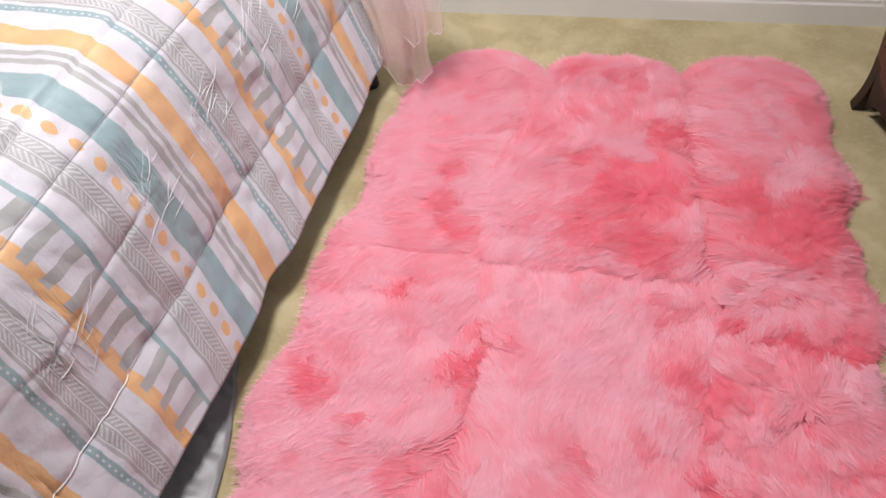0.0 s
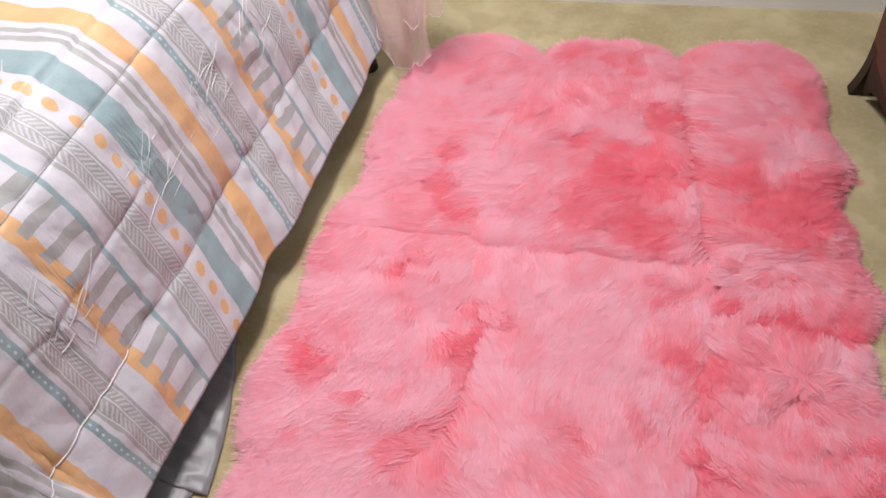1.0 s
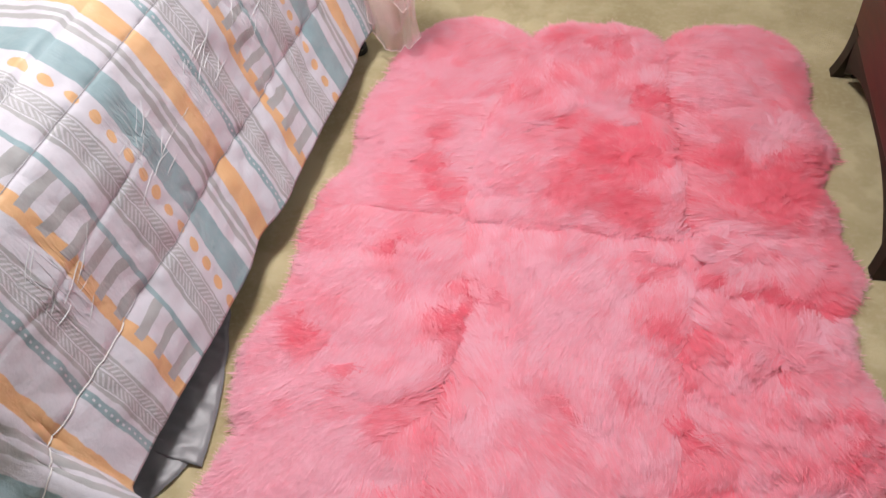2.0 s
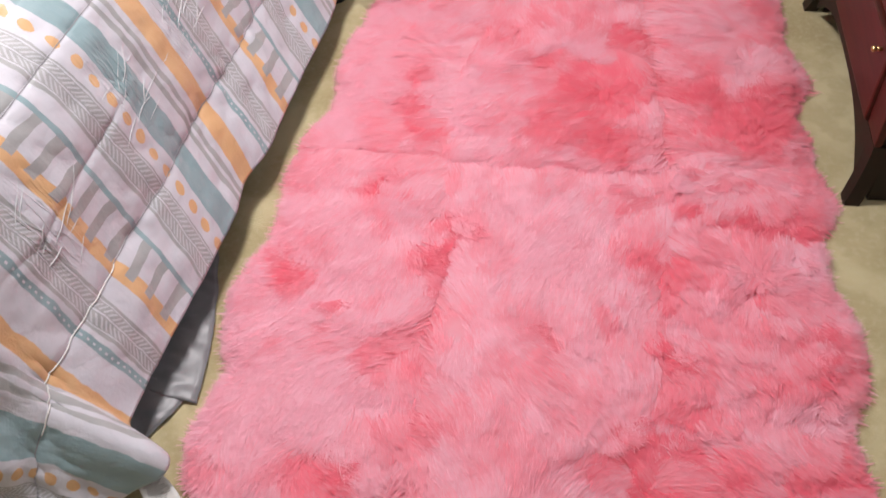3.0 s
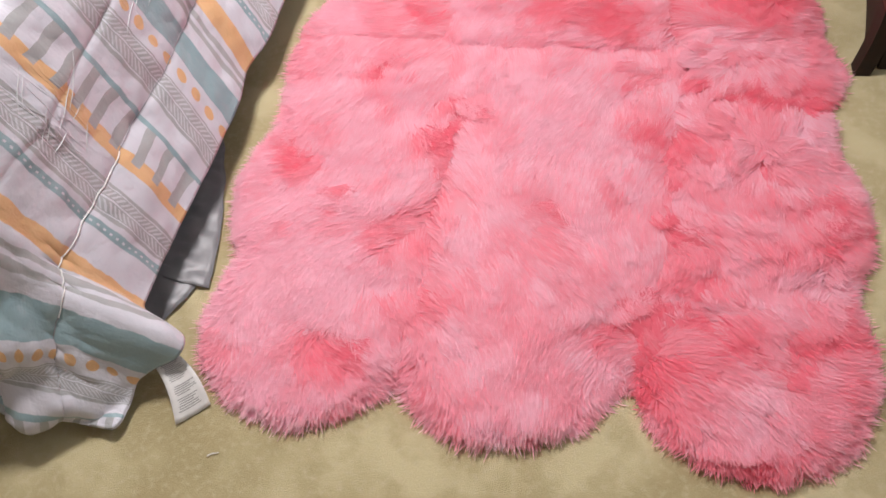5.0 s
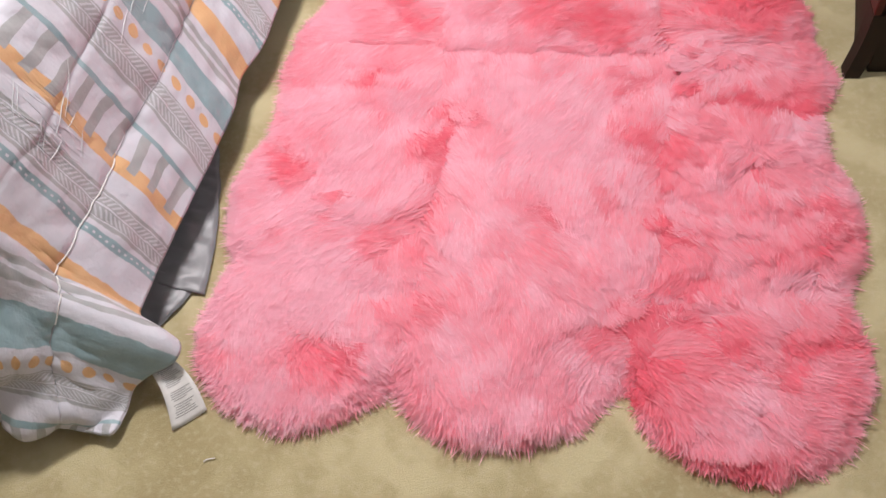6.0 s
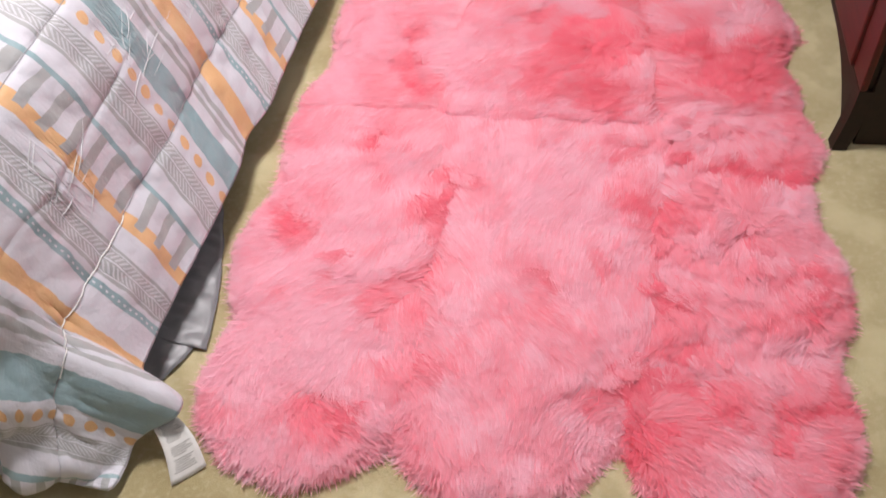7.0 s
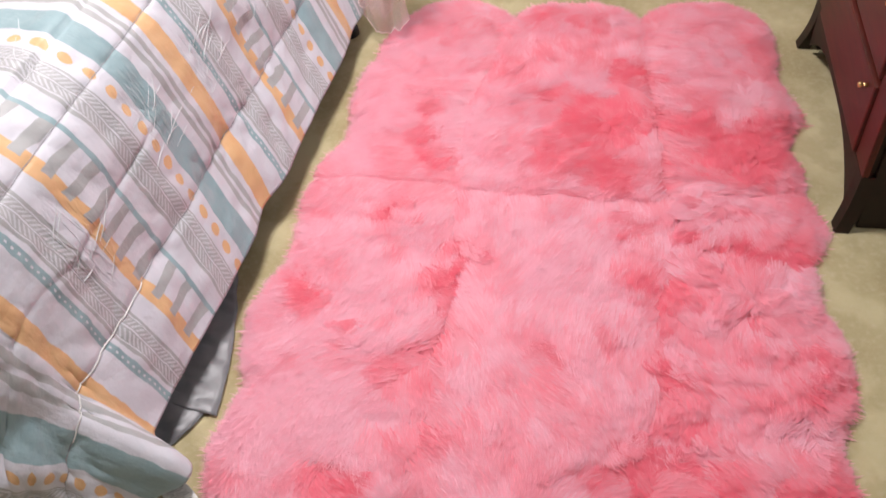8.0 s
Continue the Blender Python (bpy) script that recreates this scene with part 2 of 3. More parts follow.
def baseboard():
    """A moulded board along the far wall."""
    bm = bmesh.new()
    prof = [(0, 0), (0.014, 0), (0.014, 0.066), (0.011, 0.074), (0.011, 0.084), (0.006, 0.094), (0.0, 0.098)]
    rows = [[bm.verts.new((x, Y1 - 0.002 - d, z)) for d, z in prof] for x in (X0, X1)]
    for k in range(len(prof) - 1):
        bm.faces.new((rows[0][k], rows[0][k + 1], rows[1][k + 1], rows[1][k]))
    return tagged(part("baseboard", bm, TRIM), "white painted moulded baseboard along the wall", "baseboard", kind="structure")


baseboard()

# ---- bed ----
SKEW = radians(5)
HEM_X = -0.51


def bed_place(w, s):
    return HEM_X + w * math.cos(SKEW) + s * math.sin(SKEW), -w * math.sin(SKEW) + s * math.cos(SKEW)


BED = Matrix.Translation((HEM_X, 0, 0)) @ Matrix.Rotation(-SKEW, 4, "Z")

R_KNOT = np.array([-0.3, -0.08, -0.03, 0.02, 0.09, 0.2, 0.32, 0.43, 0.53, 0.62, 0.70, 1.2])
OUT = np.array([-0.3, -0.08, -0.03, 0.018, 0.080, 0.122, 0.160, 0.197, 0.238, 0.280, 0.325, 0.80])
DOWN = np.array([0.655, 0.652, 0.645, 0.628, 0.580, 0.478, 0.364, 0.260, 0.172, 0.090, 0.022, 0.012])
R_FINE = np.linspace(-1.6, 1.2, 1401)
KERN = np.hanning(41) / np.hanning(41).sum()
F_OUT = np.convolve(np.pad(np.where(R_FINE < -0.3, R_FINE, np.interp(R_FINE, R_KNOT, OUT)), 20, mode="edge"), KERN, "valid")
F_DOWN = np.convolve(np.pad(np.interp(R_FINE, R_KNOT, DOWN), 20, mode="edge"), KERN, "valid")


def comforter():
    step = 0.006
    U = np.arange(0.0, 1.75, step)
    V = np.arange(-0.345, 1.66, step)
    v, k = np.meshgrid(V, np.linspace(0, 1, len(U)), indexing="ij")
    cut = np.where(v < -0.29, 0.04 * (1 - np.sqrt(np.clip(1 - ((-0.29 - v) / 0.056) ** 2, 0, 1))), 0.0)
    u = cut + (1.75 - cut) * k
    # the hem hangs lower round the foot of the bed
    v = np.where(v < 0, v * (1.05 + 0.28 * np.clip(u / 0.3, 0, 1)), v)
    ds, df = 0.62 - u, 0.10 - v
    both = (ds > 0) & (df > 0)
    r = np.where(both, np.hypot(ds, df), np.maximum(ds, df))
    th = np.where(both, np.arctan2(df, ds), np.where(df > ds, math.pi / 2, 0.0))
    fold = smooth_noise(u * 2.2, v * 5.0, 1.6, 3) * np.clip(r / 0.6, 0, 1) ** 2 * 0.016
    steep = np.clip((th - 0.55) / 0.5, 0, 1) * np.clip((r - 0.25) / 0.3, 0, 1)
    fold = fold + steep * 0.022 * np.sin(r * 38 + 3 * th + 2 * smooth_noise(u, v, 6, 33))
    out = np.interp(r, R_FINE, F_OUT) + np.where(r > 0, fold, 0)
    z = np.interp(r, R_FINE, F_DOWN)
    w = np.where(df > ds, np.where(both, -0.28 + out * np.cos(th), -0.28 + ds), -0.28 + out * np.cos(th))
    w = np.where((ds <= 0) & (df <= ds), -0.28 + out, w)
    w = np.where((ds <= 0) & (df > ds), -0.28 + ds, w)
    s = np.where(both, 0.10 - out * np.sin(th), np.where((df > ds) & (df > 0), 0.10 - out, v))
    s = np.where((ds <= 0) & (df <= 0), v, s)
    z = np.where((ds <= 0) & (df <= 0), 0.652 - 0.03 * np.exp(-np.minimum(-ds, 0.4) / 0.03) * 0.2, z)
    s = s - 0.045 * np.clip((0.19 - u) / 0.19, 0, 1) * np.clip((v - 0.2) / 0.3, 0, 1)
    kick = np.exp(-((v + 0.045) / 0.075) ** 2 - (u / 0.14) ** 2)
    w = w + 0.092 * kick
    z = z + 0.01 * kick
    P = np.stack([w, s, z], -1)
    du, dv = np.gradient(P, axis=1), np.gradient(P, axis=0)
    N = np.cross(dv, du)
    N /= np.linalg.norm(N, axis=-1, keepdims=True) + 1e-9
    N *= np.where((N[..., 2:] < 0) & (r[..., None] < 0.3), -1, 1)
    ph = np.abs(np.sin(np.pi * (u - 0.19) / 0.34))
    puff = 0.014 * (np.clip(ph, 0, 1) ** 0.3 - 0.85)
    ripple = smooth_noise(u, v, 6, 5) * 0.010 + smooth_noise(u, v, 13, 9) * 0.004 + smooth_noise(u, v, 26, 6) * 0.003
    ripple -= 0.006 * np.exp(-((u - 0.365 - 0.012 * smooth_noise(u * 0.2, v, 9, 31)) / 0.007) ** 2) * np.clip((0.75 - v) / 0.2, 0, 1) * (0.6 + 0.5 * smooth_noise(v, v, 14, 32))
    near = np.exp(-(ph / 0.35) ** 2)
    ripple += near * smooth_noise(u * 0.5, v, 45, 7) * 0.0045
    for tu, tv in TACKS:
        d = np.hypot(u - tu, v - tv)
        a = np.arctan2(v - tv, u - tu)
        ripple += np.exp(-(d / 0.055) ** 2) * np.sin(a * 5 + tv * 31 + 14 * d) * 0.0013
    for level, seed in ((0.10, 15), (0.29, 16), (0.42, 17)):
        pull = np.exp(-((u - level - 0.03 * smooth_noise(v, v, 4, seed)) / 0.05) ** 2) * np.clip(smooth_noise(v, u * 0.1, 7, seed + 4), 0, 1)
        ripple += pull * smooth_noise(v + u * 0.35, u * 0.2, 60, seed + 8) * 0.004
    P = P + N * (puff + ripple)[..., None]
    P[..., 2] = np.maximum(P[..., 2], 0.012 + 0.004 * smooth_noise(u, v, 20, 8))
    # the cloth is gathered at the corner, which crowds its print
    slid = (0.035 + 0.30 * np.minimum(u, 0.34)) * np.clip((0.06 - v) / 0.26, 0, 1.1) + 0.02 * np.clip((0.16 - v) / 0.08, 0, 1)
    me = grid_mesh("comforter", P, PRINT, np.stack([u, v + slid], -1))
    ob = new("comforter", me)
    ob.matrix_world = BED
    mod = ob.modifiers.new("thick", "SOLIDIFY")
    mod.thickness, mod.offset = 0.010, -1
    # the outer face of the padded shell, on which seams and painted crease glints lie
    G = np.cross(np.gradient(P, axis=0), np.gradient(P, axis=1))
    G /= np.linalg.norm(G, axis=-1, keepdims=True) + 1e-12
    N = G * np.where((G * N).sum(-1, keepdims=True) < 0, -1, 1)
    P = P + N * 0.010
    for level in (0.19, 0.53):
        col = int(np.argmin(np.abs(U - level)))
        rows = np.arange(22, len(V), 2)
        pts = [P[q, np.argmin(np.abs(u[q] - level))] + N[q, col] * 0.0005 for q in rows]
        # thread colour is darkened to carry the shade of the quilted valley
        tube("stitching", pts, 0.0011, SHADE_THREAD, ob, "quilting thread, darkened for the shade in its seam")
        if level < 0.3:
            # raised seam gets a whiter cord, its highlight put into the colour
            ridge = [P[q, np.argmin(np.abs(u[q] - level))] + N[q, col] * 0.0012 for q in range(40, len(V)) if -0.17 < V[q] < 0.335]
            tube("piped_seam", ridge, 0.0014, LABEL, ob, "raised piped seam, whitened for its highlight")
    rng = random.Random(8)
    # thin pale ridges that put the glint of pinched creases into colour
    for tu, tv in TACKS:
        for k in range(rng.randint(8, 13)):
            bm = bmesh.new()
            u0, v0 = max(0.03, tu + rng.uniform(-0.11, 0.06)), tv + rng.uniform(-0.11, 0.05)
            run, slope, bow = rng.uniform(0.03, 0.13), rng.uniform(0.0, 0.8), rng.uniform(-0.005, 0.008)
            prev, width = None, rng.uniform(0.0005, 0.0012)
            for m in range(9):
                t = m / 8
                q = int(np.clip((v0 + run * t - V[0]) / step, 0, len(V) - 1))
                fr = (v0 + run * t - V[0]) / step - q
                col = int(np.clip((u0 + slope * run * t + bow * math.sin(math.pi * t) - u[q, 0]) / (u[q, 1] - u[q, 0]), 0, len(U) - 2))
                fc = (u0 + slope * run * t + bow * math.sin(math.pi * t) - u[q, col]) / (u[q, 1] - u[q, 0])
                a = P[q, col] * (1 - fc) + P[q, col + 1] * fc
                b = P[min(q + 1, len(V) - 1), col] * (1 - fc) + P[min(q + 1, len(V) - 1), col + 1] * fc
                c = Vector(a * (1 - fr) + b * fr)
                up = Vector(N[q, col])
                w = width * math.sin(math.pi * (0.08 + 0.84 * t))
                side = Vector(P[q, col + 1] - P[q, col]).normalized() * w * 1.3
                ring = [bm.verts.new(c - side), bm.verts.new(c + up * w * 1.5), bm.verts.new(c + side), bm.verts.new(c - up * w * 1.5)]
                if prev:
                    bm.faces.new((prev[0], prev[1], ring[1], ring[0]))
                    bm.faces.new((prev[1], prev[2], ring[2], ring[1]))
                    bm.faces.new((prev[2], prev[3], ring[3], ring[2]))
                    bm.faces.new((prev[3], prev[0], ring[0], ring[3]))
                prev = ring
            part("crease_glint", bm, CREASE_GLINT, ob, "thin pale ridge painted as the glint of a pinched crease", True)
    hem = [P[q, 0] - N[q, 0] * 0.006 - np.array((0, 0, 0.001)) for q in range(0, len(V), 2)]
    tube("hem", hem, 0.0016, PRINT_PLAIN, ob, "soft white rolled hem")
    return tagged(ob, "quilted comforter with teal, orange and grey stripes over the bed", "comforter")


QUILT = comforter()


# care label sewn to the corner of the comforter
def care_label(parent):
    inv = BED.inverted()
    n, w = 14, 7
    a0, a1 = Vector((-0.463, -0.004, 0.062)), Vector((-0.423, 0.020, 0.066))
    b0, b1 = Vector((-0.406, -0.103, 0.006)), Vector((-0.349, -0.057, 0.006))

    def at(t, k):
        p = (a0 * (1 - k) + a1 * k) * (1 - t) + (b0 * (1 - k) + b1 * k) * t
        bend = math.sin(math.pi * min(t * 1.02, 1.0)) * 0.010
        p = p + Vector((0.007, 0.006, 0)) * math.sin(math.pi * t) + Vector((0, 0, bend - 0.004 * math.sin(math.pi * k)))
        return inv @ p

    P = np.array([[at(i / n, j / w) for j in range(w + 1)] for i in range(n + 1)])
    ob = new("care_label", grid_mesh("care_label", P, LABEL))
    ob.parent = parent
    tagged(ob, "white cloth care label with small grey print")
    mod = ob.modifiers.new("thick", "SOLIDIFY")
    mod.thickness, mod.offset = 0.0008, -1
    rng = random.Random(4)
    for line in range(26):
        t0 = 0.10 + line * 0.031
        if line in (12, 13, 19):
            continue
        k0, k1 = 0.14 + 0.10 * rng.random(), 0.90 - 0.30 * rng.random()
        bits = []
        for t in (t0, t0 + 0.013):
            bits.append([at(t, k0 + (k1 - k0) * m / 6) + Vector((0, 0, 0.0012)) for m in range(7)])
        bar = new("print_bar", grid_mesh("print_bar", np.array(bits), INK))
        bar.parent = ob


care_label(QUILT)


def bed_skirt():
    """Grey satin skirt that puddles on the carpet near the foot of the bed."""
    root = thing("bed_skirt", "crumpled grey satin bed skirt touching the carpet", "bed skirt", BED)
    for name, s0, s1, floor_w, seed in (("front_panel", 0.205, 0.60, lambda s: 0.072 - (s - 0.2) * 0.14 - (s - 0.2) ** 2 * 0.35, 5), ("corner_panel", 0.10, 0.235, lambda s: 0.045 - (0.235 - s) * 0.33, 9)):
        s = np.linspace(s0, s1, 60)
        k = np.linspace(0, 1, 34)
        S, K = np.meshgrid(s, k, indexing="ij")
        fold = smooth_noise(S, K * 0.1, 22, seed) * 0.024 * (1 - 0.8 * K ** 3) + smooth_noise(S, K * 0.3, 9, seed + 1) * 0.012
        top = -0.30 if name == "front_panel" else -0.28
        w = top + (np.vectorize(floor_w)(S) - top) * K ** 1.25 + fold * K
        z = 0.20 * (1 - K) ** 1.5 + 0.006 + 0.022 * np.abs(smooth_noise(S, K * 0.4, 30, seed + 2)) * (1 - 0.7 * K)
        mesh = grid_mesh(name, np.stack([w, S, z], -1), GREY_SATIN)
        ob = new(name, mesh)
        ob.parent = root
        mod = ob.modifiers.new("thick", "SOLIDIFY")
        mod.thickness = 0.0015
        # dark overlocked edge
        edge = np.stack([w[:, -1], s, z[:, -1]], -1)
        tube(name.replace("panel", "edge"), edge, 0.0008, GREY_SATIN, root)


bed_skirt()


def tulle():
    """Layers of pink netting that hang over the side of the bed."""
    root = thing("tulle_netting", "sheer pale pink tulle netting hanging over the bed side", "netting")
    for layer, (xa, xb, low, seed) in enumerate(((-0.355, -0.215, 0.045, 2), (-0.335, -0.172, 0.190, 12), (-0.385, -0.235, 0.095, 22))):
        k = np.linspace(0, 1, 90)
        t = np.linspace(0, 1, 40)
        K, T = np.meshgrid(k, t, indexing="ij")
        wave = np.sin(K * (9 + 2 * layer) + seed) * 0.016 + smooth_noise(K, T * 0.3, 9, seed) * 0.02
        x = (-0.56 + 0.31 * K) * (1 - T) ** 1.4 + (xa + (xb - xa) * K) * (1 - (1 - T) ** 1.4) + smooth_noise(K, T, 6, seed + 1) * 0.010
        y = 1.54 + 0.05 * (1 - T) + wave * (0.25 + 0.75 * T) + 0.02 * layer
        hem = low + 0.05 * np.abs(2 * K - 1) ** 2 + 0.006 * np.sin(K * 13 + seed) + 0.012 * smooth_noise(K, K, 8, seed + 3)
        z = 0.72 * (1 - T) + hem * T
        P = np.stack([x, y, z], -1)
        sheet = new("layer", grid_mesh("layer", P, TULLE))
        sheet.parent = root
        tube("hem", P[:, -1], 0.0015, TULLE_HEM, sheet, "pale pink rolled hem")


tulle()

def bed():
    root = thing("bed", "bed with a mattress on a black steel frame, under a comforter", "bed", BED)
    part("mattress", box(-1.38, 0.13, 0.40, -0.31, 1.72, 0.632, 0.03), TICKING, root)
    part("box_spring", box(-1.38, 0.13, 0.20, -0.31, 1.72, 0.398, 0.02), TICKING, root)
    part("frame_rail", box(-1.38, 0.13, 0.165, -0.31, 1.72, 0.198, 0.004), BLACK, root)
    part("bracket", box(-0.31, 1.575, 0.165, -0.09, 1.615, 0.195, 0.004), BLACK, root, "black steel bracket")
    for w in (-1.32, -0.36, -0.055):
        for s in ((0.3, 1.5) if w < -0.1 else (1.595,)):
            bm = bmesh.new()
            bmesh.ops.create_cone(bm, cap_ends=True, segments=20, radius1=0.022, radius2=0.02, depth=0.165, matrix=Matrix.Translation((w, s, 0.0825)))
            bmesh.ops.create_cone(bm, cap_ends=True, segments=20, radius1=0.032, radius2=0.03, depth=0.02, matrix=Matrix.Translation((w, s, 0.01)))
            part("leg", bm, BLACK, root)


bed()

# ---- rug ----
# scallops that bound the hides: centre, half sizes, squareness
LOBES = [
    (-0.190, 0.130, 0.230, 0.230, 2.0), (-0.190, 0.450, 0.245, 0.240, 2.5), (-0.160, 0.860, 0.245, 0.200, 3.0),
    (0.205, 0.100, 0.250, 0.215, 2.0), (0.640, 0.090, 0.240, 0.235, 2.0), (0.664, 0.430, 0.258, 0.230, 2.5), (0.664, 0.850, 0.272, 0.170, 2.5),
    (-0.160, 1.000, 0.230, 0.150, 2.0), (-0.130, 1.280, 0.225, 0.230, 2.5), (-0.085, 1.550, 0.210, 0.240, 2.0),
    (0.275, 1.600, 0.220, 0.182, 3.0), (0.648, 1.575, 0.216, 0.222, 2.5), (0.664, 1.270, 0.254, 0.172, 2.0), (0.664, 1.030, 0.236, 0.152, 2.5),
    (0.250, 0.850, 0.540, 0.845, 7.0), (-0.160, 0.550, 0.228, 0.560, 5.0), (-0.105, 1.250, 0.222, 0.420, 4.0), (0.662, 0.450, 0.212, 0.550, 5.0), (0.662, 1.300, 0.204, 0.450, 4.0),
]
# seams between the hides: two that run along, one that runs across
SEAM_WEST = ((-0.15, 0.0, 0.2, 0.5, 0.75, 0.95, 1.25, 1.40, 1.58, 1.80), (-0.012, -0.010, 0.012, 0.034, 0.022, 0.010, 0.020, 0.050, 0.064, 0.118))
SEAM_EAST = ((-0.15, -0.03, 0.13, 0.42, 0.72, 0.88, 0.96, 1.10, 1.30, 1.50, 1.80), (0.405, 0.412, 0.474, 0.506, 0.522, 0.540, 0.522, 0.516, 0.492, 0.474, 0.486))
SEAM_CROSS = ((-0.45, -0.2, 0.0, 0.4, 0.55, 0.72, 0.95), (0.925, 0.932, 0.918, 0.910, 0.906, 0.930, 0.940))
# each hide: way its nap lies, how pale it is, how far its hairs gather into locks
HIDES = [(-112, 0.24, 0.40), (-72, 0.12, 0.44), (-48, -0.02, 0.66), (-150, 0.16, 0.42), (-105, 0.10, 0.46), (-30, 0.05, 0.50)]
# patches brushed against the nap, shade added to their tone: place, radii, strength
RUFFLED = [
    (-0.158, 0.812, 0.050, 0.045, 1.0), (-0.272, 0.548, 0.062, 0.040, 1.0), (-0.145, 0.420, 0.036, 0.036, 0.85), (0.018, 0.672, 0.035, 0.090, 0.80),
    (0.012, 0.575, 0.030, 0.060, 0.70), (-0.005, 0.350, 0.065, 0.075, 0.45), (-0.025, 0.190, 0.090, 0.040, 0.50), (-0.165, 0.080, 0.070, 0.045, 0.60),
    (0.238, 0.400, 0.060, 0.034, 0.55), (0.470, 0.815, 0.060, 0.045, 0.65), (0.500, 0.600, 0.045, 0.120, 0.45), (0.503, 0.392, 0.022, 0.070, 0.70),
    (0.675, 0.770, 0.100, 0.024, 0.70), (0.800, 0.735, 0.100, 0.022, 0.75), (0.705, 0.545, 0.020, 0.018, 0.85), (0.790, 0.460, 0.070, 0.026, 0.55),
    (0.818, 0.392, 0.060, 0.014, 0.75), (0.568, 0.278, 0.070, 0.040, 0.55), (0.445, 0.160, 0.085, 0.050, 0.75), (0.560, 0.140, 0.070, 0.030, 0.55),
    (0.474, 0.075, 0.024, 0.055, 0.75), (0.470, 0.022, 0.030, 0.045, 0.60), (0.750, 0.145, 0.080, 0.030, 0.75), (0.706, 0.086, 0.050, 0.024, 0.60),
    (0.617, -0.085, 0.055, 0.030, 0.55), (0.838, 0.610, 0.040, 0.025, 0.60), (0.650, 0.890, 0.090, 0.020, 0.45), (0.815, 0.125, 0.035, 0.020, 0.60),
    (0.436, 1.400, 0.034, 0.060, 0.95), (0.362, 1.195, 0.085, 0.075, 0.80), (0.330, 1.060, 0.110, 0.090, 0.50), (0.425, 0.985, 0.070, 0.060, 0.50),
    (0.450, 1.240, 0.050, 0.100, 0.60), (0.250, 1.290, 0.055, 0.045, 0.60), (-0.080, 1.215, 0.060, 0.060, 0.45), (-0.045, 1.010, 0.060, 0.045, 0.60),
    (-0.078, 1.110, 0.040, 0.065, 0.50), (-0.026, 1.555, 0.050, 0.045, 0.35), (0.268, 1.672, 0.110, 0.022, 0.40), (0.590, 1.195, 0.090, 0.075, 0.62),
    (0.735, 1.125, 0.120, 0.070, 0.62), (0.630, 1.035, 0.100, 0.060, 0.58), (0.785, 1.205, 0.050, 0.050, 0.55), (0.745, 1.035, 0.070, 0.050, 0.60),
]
# pale patches painted as the sheen of flat-lying tips: place, radii, strength
SHEEN_PATCHES = [
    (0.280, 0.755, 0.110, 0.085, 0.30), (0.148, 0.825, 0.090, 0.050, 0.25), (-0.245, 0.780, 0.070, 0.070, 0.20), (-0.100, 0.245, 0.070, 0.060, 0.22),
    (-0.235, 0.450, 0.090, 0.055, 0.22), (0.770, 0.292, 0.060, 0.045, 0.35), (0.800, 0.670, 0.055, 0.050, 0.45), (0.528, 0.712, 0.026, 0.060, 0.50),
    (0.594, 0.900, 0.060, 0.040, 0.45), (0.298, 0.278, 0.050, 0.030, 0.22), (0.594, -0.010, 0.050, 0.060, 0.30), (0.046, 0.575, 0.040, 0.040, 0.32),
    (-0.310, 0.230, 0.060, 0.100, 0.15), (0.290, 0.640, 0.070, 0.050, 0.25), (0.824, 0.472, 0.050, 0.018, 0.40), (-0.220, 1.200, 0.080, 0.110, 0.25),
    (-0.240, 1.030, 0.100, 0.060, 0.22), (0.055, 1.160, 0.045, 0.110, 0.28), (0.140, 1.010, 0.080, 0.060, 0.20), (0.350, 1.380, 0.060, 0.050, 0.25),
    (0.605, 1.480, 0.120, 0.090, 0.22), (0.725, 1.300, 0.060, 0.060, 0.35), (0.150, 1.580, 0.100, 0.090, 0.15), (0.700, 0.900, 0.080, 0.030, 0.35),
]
# whorls in the pile: place, reach, outward pull, swirl
WHORLS = [(0.470, 0.080, 0.16, 1.6, 0.3), (0.790, 0.250, 0.13, 0.5, 1.7), (0.705, 0.550, 0.07, 1.2, 0.6), (-0.165, 0.090, 0.10, 1.0, 0.5), (0.370, 1.170, 0.15, 1.5, 0.2), (0.760, 1.260, 0.11, 1.4, 0.5), (0.640, 0.880, 0.12, 0.2, -1.3)]


def rug_depth(x, y):
    """Distance in from the scalloped edge of the rug."""
    d = [(1 - (np.abs((x - cx) / a) ** p + np.abs((y - cy) / b) ** p) ** (1 / p)) * min(a, b) for cx, cy, a, b, p in LOBES]
    k = 0.014
    top = np.max(d, axis=0)
    soft = top + k * np.log(sum(np.exp((v - top) / k) for v in d)) - k * 0.3
    return soft - 0.040 + 0.006 * smooth_noise(x, y, 14, 21) + 0.004 * smooth_noise(x, y, 34, 22)


